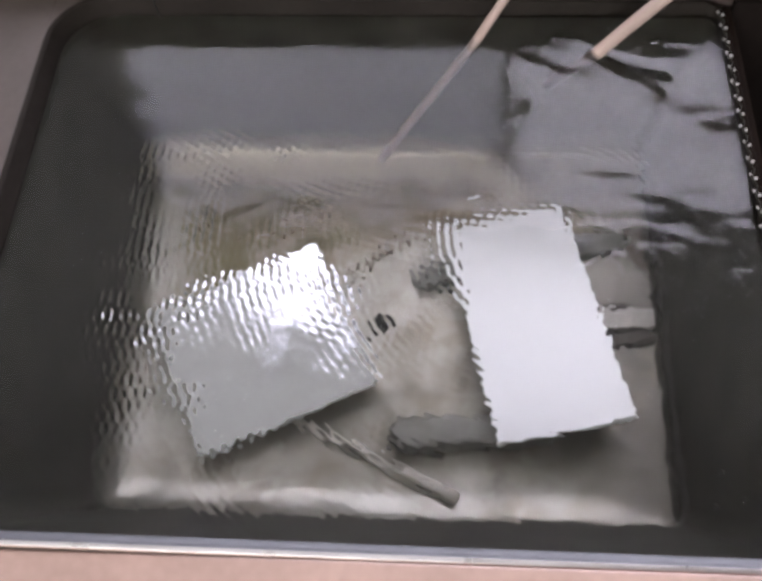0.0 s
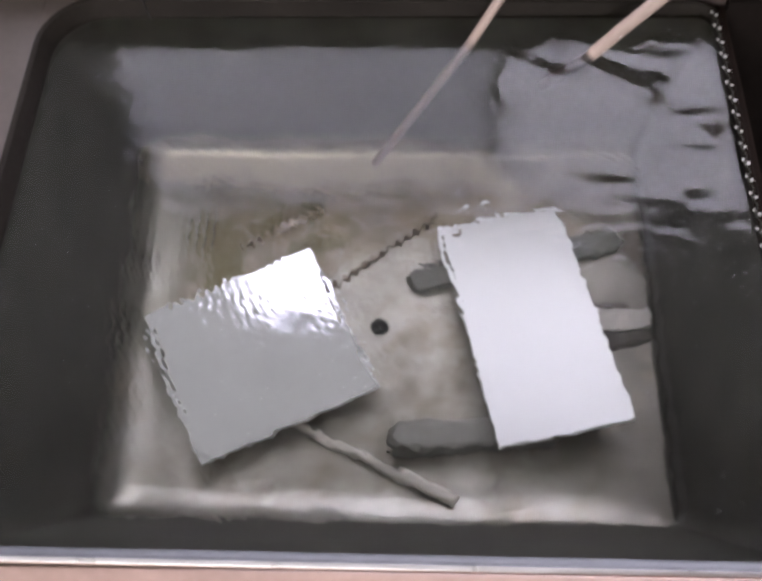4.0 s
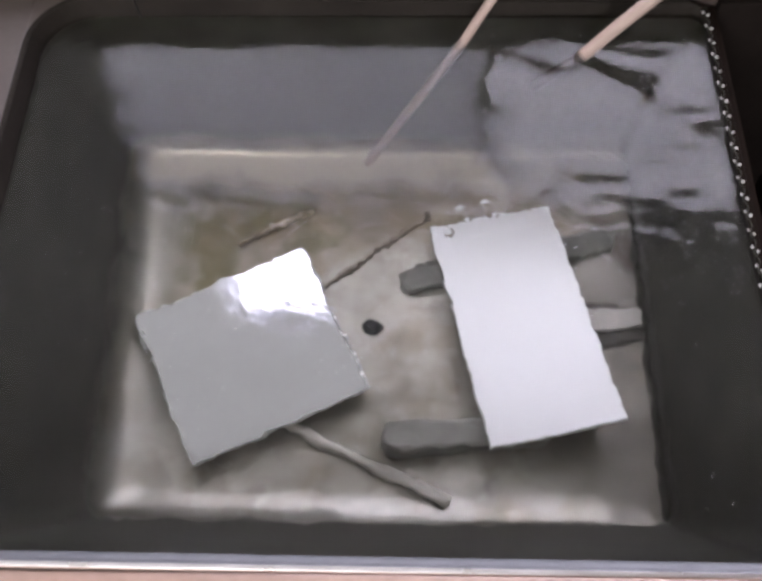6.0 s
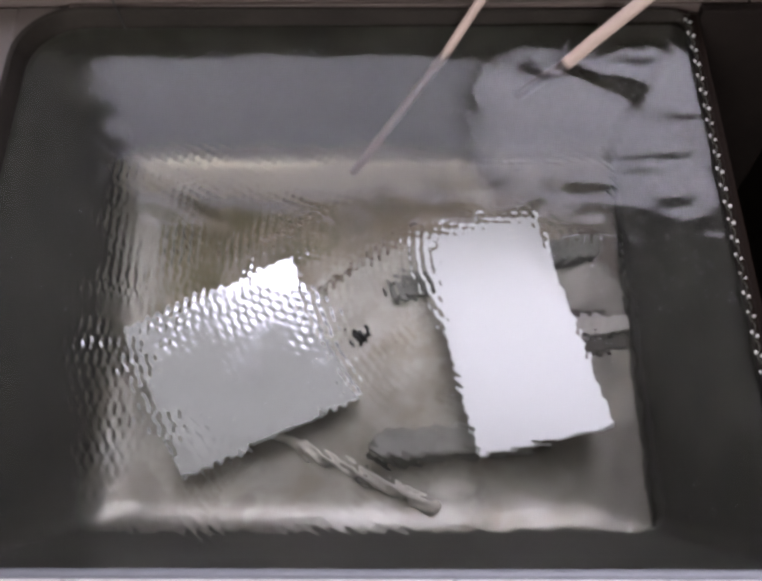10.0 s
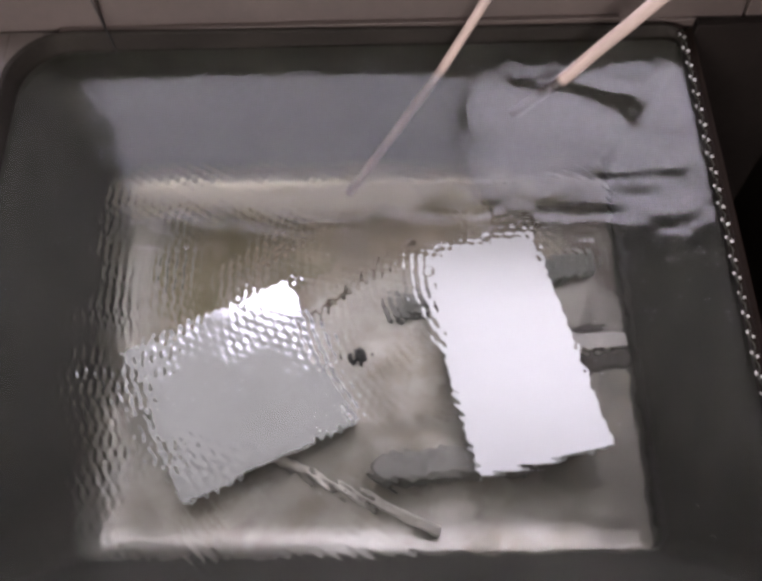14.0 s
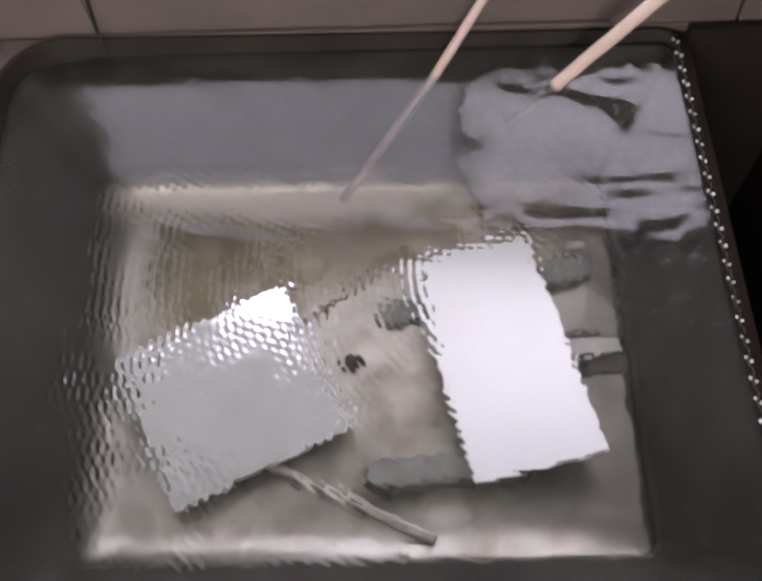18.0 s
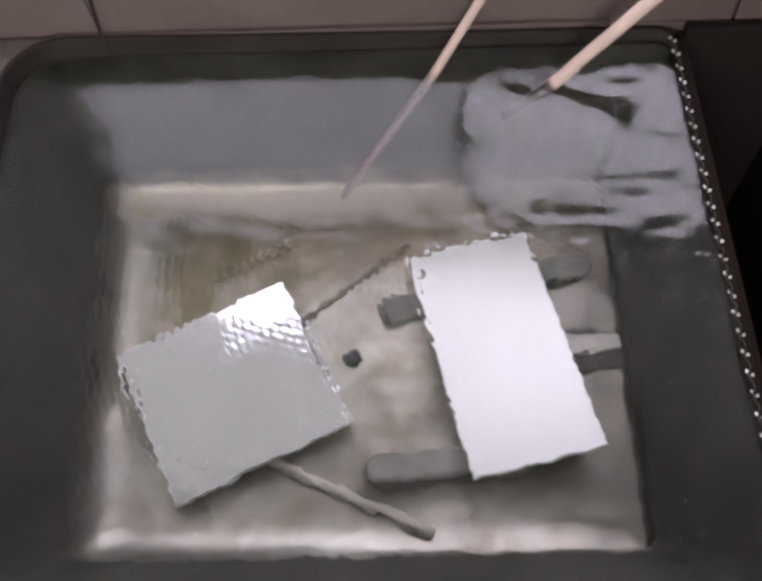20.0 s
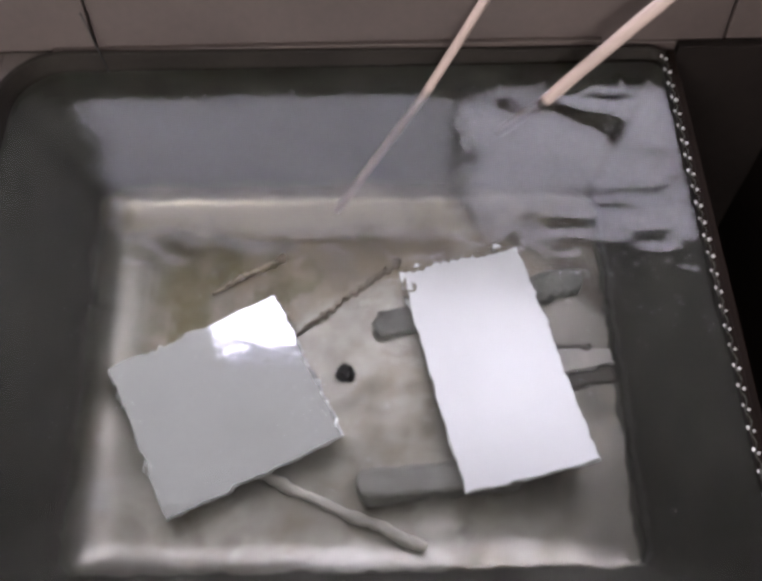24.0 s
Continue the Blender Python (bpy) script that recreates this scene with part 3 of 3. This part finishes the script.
# ---- things in the sink ----
def plate(name, cx, cy, ax, ay, length, width, z, tilt, side, label, face="mirror_face", mat=MIRROR, category="mirror"):
    """A thin mirror, (ax, ay): the way of its long side; tilt: near end up; side: right side up."""
    ob = tagged(new(name), label, category)
    a = math.atan2(ay, ax)
    ob.matrix_basis = Matrix.Translation((cx, cy, z)) @ Euler((radians(tilt), radians(side), 0)).to_matrix().to_4x4() @ Matrix.Rotation(a, 4, "Z")
    part("backing", box(-length / 2, length / 2, -width / 2, width / 2, -0.0035, 0.0, 0.0006, 1), EDGE_GLASS, ob, "pale ground glass edge")
    part(face, box(-length / 2 + 0.0007, length / 2 - 0.0007, -width / 2 + 0.0007, width / 2 - 0.0007, 0.0, 0.0006), mat, ob)
    return ob


white_plate = plate("white_plate", 0.1085, 0.1875, -0.0385, 0.172, 0.176, 0.0915, -0.1433, -5.4, 0, "rectangular white enamelled plate lying under water on dark bars", "enamel_face", WHITE, "plate")
mirror = plate("mirror", -0.0803, 0.1641, 0.052, -0.1075, 0.122, 0.130, -0.1543, -1.5, -2.2, "squarish mirror lying under water on a wooden stick")

# bright strip laid on as the glint of the mirror's edge
bm = bmesh.new()
rows = []
for i in range(60):
    k = i / 59
    wide = 0.0015 + 0.0011 * k + 0.0006 * noise.noise((k * 9, 1.3, 0.2)) + 0.0016 * math.exp(-((k - 0.37) / 0.035) ** 2)
    x = -0.040 + 0.1005 * k
    rows.append([bm.verts.new((x, 0.0652 - wide, 0.0007)), bm.verts.new((x, 0.0650 - wide * 0.5, 0.0011)), bm.verts.new((x, 0.0652, 0.0004)), bm.verts.new((x, 0.0653, -0.0034))])
for p, q in zip(rows, rows[1:]):
    for i in range(3):
        bm.faces.new((p[i], q[i], q[i + 1], p[i + 1]))
bmesh.ops.recalc_face_normals(bm, faces=bm.faces[:])
part("edge_glint", bm, GLINT, mirror, "glint of the glass edge, painted as a bright strip")

ZB = -0.1743


def capsule(p, q, w, h, name, label, category, mat):
    """A bar with rounded ends on the basin's floor."""
    p, q = Vector((*p, 0)), Vector((*q, 0))
    d = (q - p)
    L = d.length
    def outline(inset, z):
        r = w / 2 - inset
        pts = [Vector((L - w / 2 + r * math.cos(radians(a)), r * math.sin(radians(a)), z)) for a in range(-90, 91, 15)]
        return pts + [Vector((w / 2 - r * math.cos(radians(a)), -r * math.sin(radians(a)), z)) for a in range(-90, 91, 15)]
    bm = loft([outline(0.002, 0.0), outline(0, 0.002), outline(0, h - 0.003), outline(0.001, h - 0.001), outline(0.003, h)], True, True)
    ob = tagged(mesh_object(name, bm, mat, smooth=False), label, category)
    ob.matrix_basis = Matrix.Translation((p.x, p.y, ZB + 0.0002)) @ Matrix.Rotation(math.atan2(d.y, d.x), 4, "Z")
    return ob


capsule((0.011, 0.103), (0.125, 0.112), 0.020, 0.0232, "prop_bar", "dark green bar with rounded ends propping the white plate", "bar", BAR_PALE)
capsule((0.024, 0.224), (0.182, 0.262), 0.020, 0.0095, "prop_bar", "thin dark bar with rounded ends under the white plate", "bar", BAR)
# flat dark bar laid in as the shadow of the pale strip
capsule((0.148, 0.1775), (0.1985, 0.1845), 0.014, 0.003, "strip_shadow", "flat dark bar standing in for the pale strip's shadow", "bar", BLACKISH)
capsule((0.150, 0.2068), (0.183, 0.2064), 0.0018, 0.0045, "thin_rod", "thin dark rod along the pale strip", "rod", BLACKISH)
strip = box(0.0, 0.046, -0.0085, 0.0085, 0.0, 0.0042, 0.0006)
for v in strip.verts:
    # the strip narrows to its worn end
    v.co.y += step(v.co.x, 0.018, 0.046) * (0.0042 if v.co.y < 0 else 0.0002)
metal_strip = tagged(mesh_object("metal_strip", strip, PALE), "pale flat metal strip lying beside the white plate", "strip")
metal_strip.matrix_basis = Matrix.Translation((0.1505, 0.1960, ZB + 0.0002)) @ Matrix.Rotation(radians(-1.0), 4, "Z")

# small dark pebble
bm = bmesh.new()
bmesh.ops.create_icosphere(bm, subdivisions=3, radius=1.0)
for v in bm.verts:
    k = 1 + 0.26 * noise.noise(v.co * 2.1) + 0.20 * noise.noise(v.co * 5.3)
    v.co = Vector((v.co.x * 0.0068 * k, v.co.y * 0.0064 * k, max(-0.0018, v.co.z * 0.0030 * k)))
pebble = tagged(mesh_object("pebble", bm, BLACK), "small black pebble on the basin floor", "pebble")
pebble.location = (0.0035, 0.1897, ZB + 0.0019)


def stick(name, p, q, r0, r1, mat, label, seed):
    bm, m = rod(p, q, r0, r1, wobble=0.0002, seed=seed)
    ob = tagged(mesh_object(name, bm, mat, smooth=True), label, "stick")
    ob.matrix_basis = m
    return ob


def along(entry, ab, z):
    return (entry[0] + ab[0] * (z - ZW), entry[1] + ab[1] * (z - ZW), z)


S1, A1 = (0.0650, 0.3514), (0.80, 0.74)
S2, A2 = (0.1453, 0.3398), (1.08, 0.388)
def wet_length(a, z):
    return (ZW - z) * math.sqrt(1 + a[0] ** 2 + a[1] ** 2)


stick("wooden_stick", along(S1, A1, -0.094), along(S1, A1, 0.13), 0.0030, 0.0036, submerged(WOOD, "bamboo_thin", wet_length(A1, -0.094), 2.1), "thin pale wooden stick dipping into the water, leaning on the ledge", 3)
stick("wooden_stick", along(S2, A2, -0.040), along(S2, A2, 0.12), 0.0042, 0.0050, submerged(WOOD, "bamboo_thick", wet_length(A2, -0.040), 0.25), "thick pale wooden stick dipping into the water, leaning on the ledge", 5)
stick("sunken_stick", (-0.062, 0.1195, ZB + 0.0042), (0.056, 0.0645, ZB + 0.0042), 0.0036, 0.0040, WOOD_OLD, "soaked pale stick lying on the basin floor", 7)


# thin rod added to draw the dark line across the floor
stick("floor_line", (-0.046, 0.210, ZB + 0.0016), (0.046, 0.283, ZB + 0.0016), 0.0019, 0.0022, FLOOR_LINE, "thin dark rod that draws a line across the basin floor", 9)
stick("wood_splinter", (-0.0985, 0.2545, ZB + 0.0024), (-0.044, 0.2865, ZB + 0.0024), 0.0016, 0.0030, SPLINTER, "short mottled wood splinter lying on the basin floor", 21)
bm, m = rod((-0.162, 0.3780, -0.014), (-0.1695, 0.3868, 0.034), 0.0006, 0.0006, sides=8, steps=8)
wire = tagged(mesh_object("thin_wire", bm, BLACK, smooth=True), "thin dark wire hanging over the sink's back edge", "wire")
wire.matrix_basis = m


def bubble(x, y, r):
    bm = bmesh.new()
    bmesh.ops.create_uvsphere(bm, u_segments=18, v_segments=12, radius=r)
    bmesh.ops.delete(bm, geom=[v for v in bm.verts if v.co.z < -r * 0.35], context="VERTS")
    ob = tagged(mesh_object("bubble", bm, WATER, smooth=True), "tiny clear air bubble floating on the water", "bubble", "bubbles on the water")
    ob.location = (x, y, ZW)
    return ob


BUBBLES = [(bubble(0.0541, 0.1992, 0.0032), (0.0541, 0.1992), (0.0507, 0.1937)),
           (bubble(0.0555, 0.2170, 0.0024), (0.0620, 0.2170), (0.0545, 0.2080)),
           (bubble(0.0657, 0.1975, 0.0032), (0.0657, 0.2175), (0.1039, 0.2203)),
           (bubble(0.1856, 0.0536, 0.0016), (0.1900, 0.0480), (0.1856, 0.0536)),
           (bubble(0.1794, 0.0334, 0.0012), (0.1850, 0.0300), (0.1794, 0.0334)),
           (bubble(0.1897, 0.0344, 0.0018), (0.1990, 0.0340), (0.1897, 0.0344)),
           (bubble(0.2051, 0.0353, 0.0012), (0.2080, 0.0400), (0.2051, 0.0353))]


# ---- what moves ----
def motions():
    # the drip stirs the water twice, with calm spells between
    spells = ((0.0, 0.2), (2.6, 0.25), (4.3, 0.95), (8.2, 0.97), (8.5, 0.25), (12.0, 0.3), (18.6, 0.35), (20.4, 0.95), (22.4, 0.97), (23.2, 1.0), (24.1, 1.0))
    rows, upper, lower = [], [], []
    for i in range(241):
        t = i * 0.1
        for (ta, ca), (tb, cb) in zip(spells, spells[1:]):
            if ta <= t < tb:
                calm = ca + (cb - ca) * (t - ta) / (tb - ta)
        x, y = 0.0020 * math.sin(5.1 * t) + 0.0011 * math.sin(13.7 * t + 2), 0.0014 * math.sin(6.3 * t + 1) + 0.0008 * math.sin(11.9 * t)
        stir = 1 - calm + 0.02 * calm * math.sin(3.1 * t)
        rows.append((t, pose(x, y, ZW)))
        upper.append((t, pose(x, y, ZA)))
        lower.append((t, pose(x - 0.0024 * stir, y - 0.0012 * stir, ZR)))
    walk(water, rows)
    walk(ripples, upper)
    walk(ripples_below, lower)
    for ob, (xa, ya), (xb, yb) in BUBBLES:
        track = []
        for i in range(25):
            k = i / 24
            track.append((float(i), pose(xa + (xb - xa) * k + 0.0008 * math.sin(1.3 * i + xa * 90), ya + (yb - ya) * k + 0.0008 * math.cos(1.1 * i), ZW + 0.0004)))
        walk(ob, track)


motions()
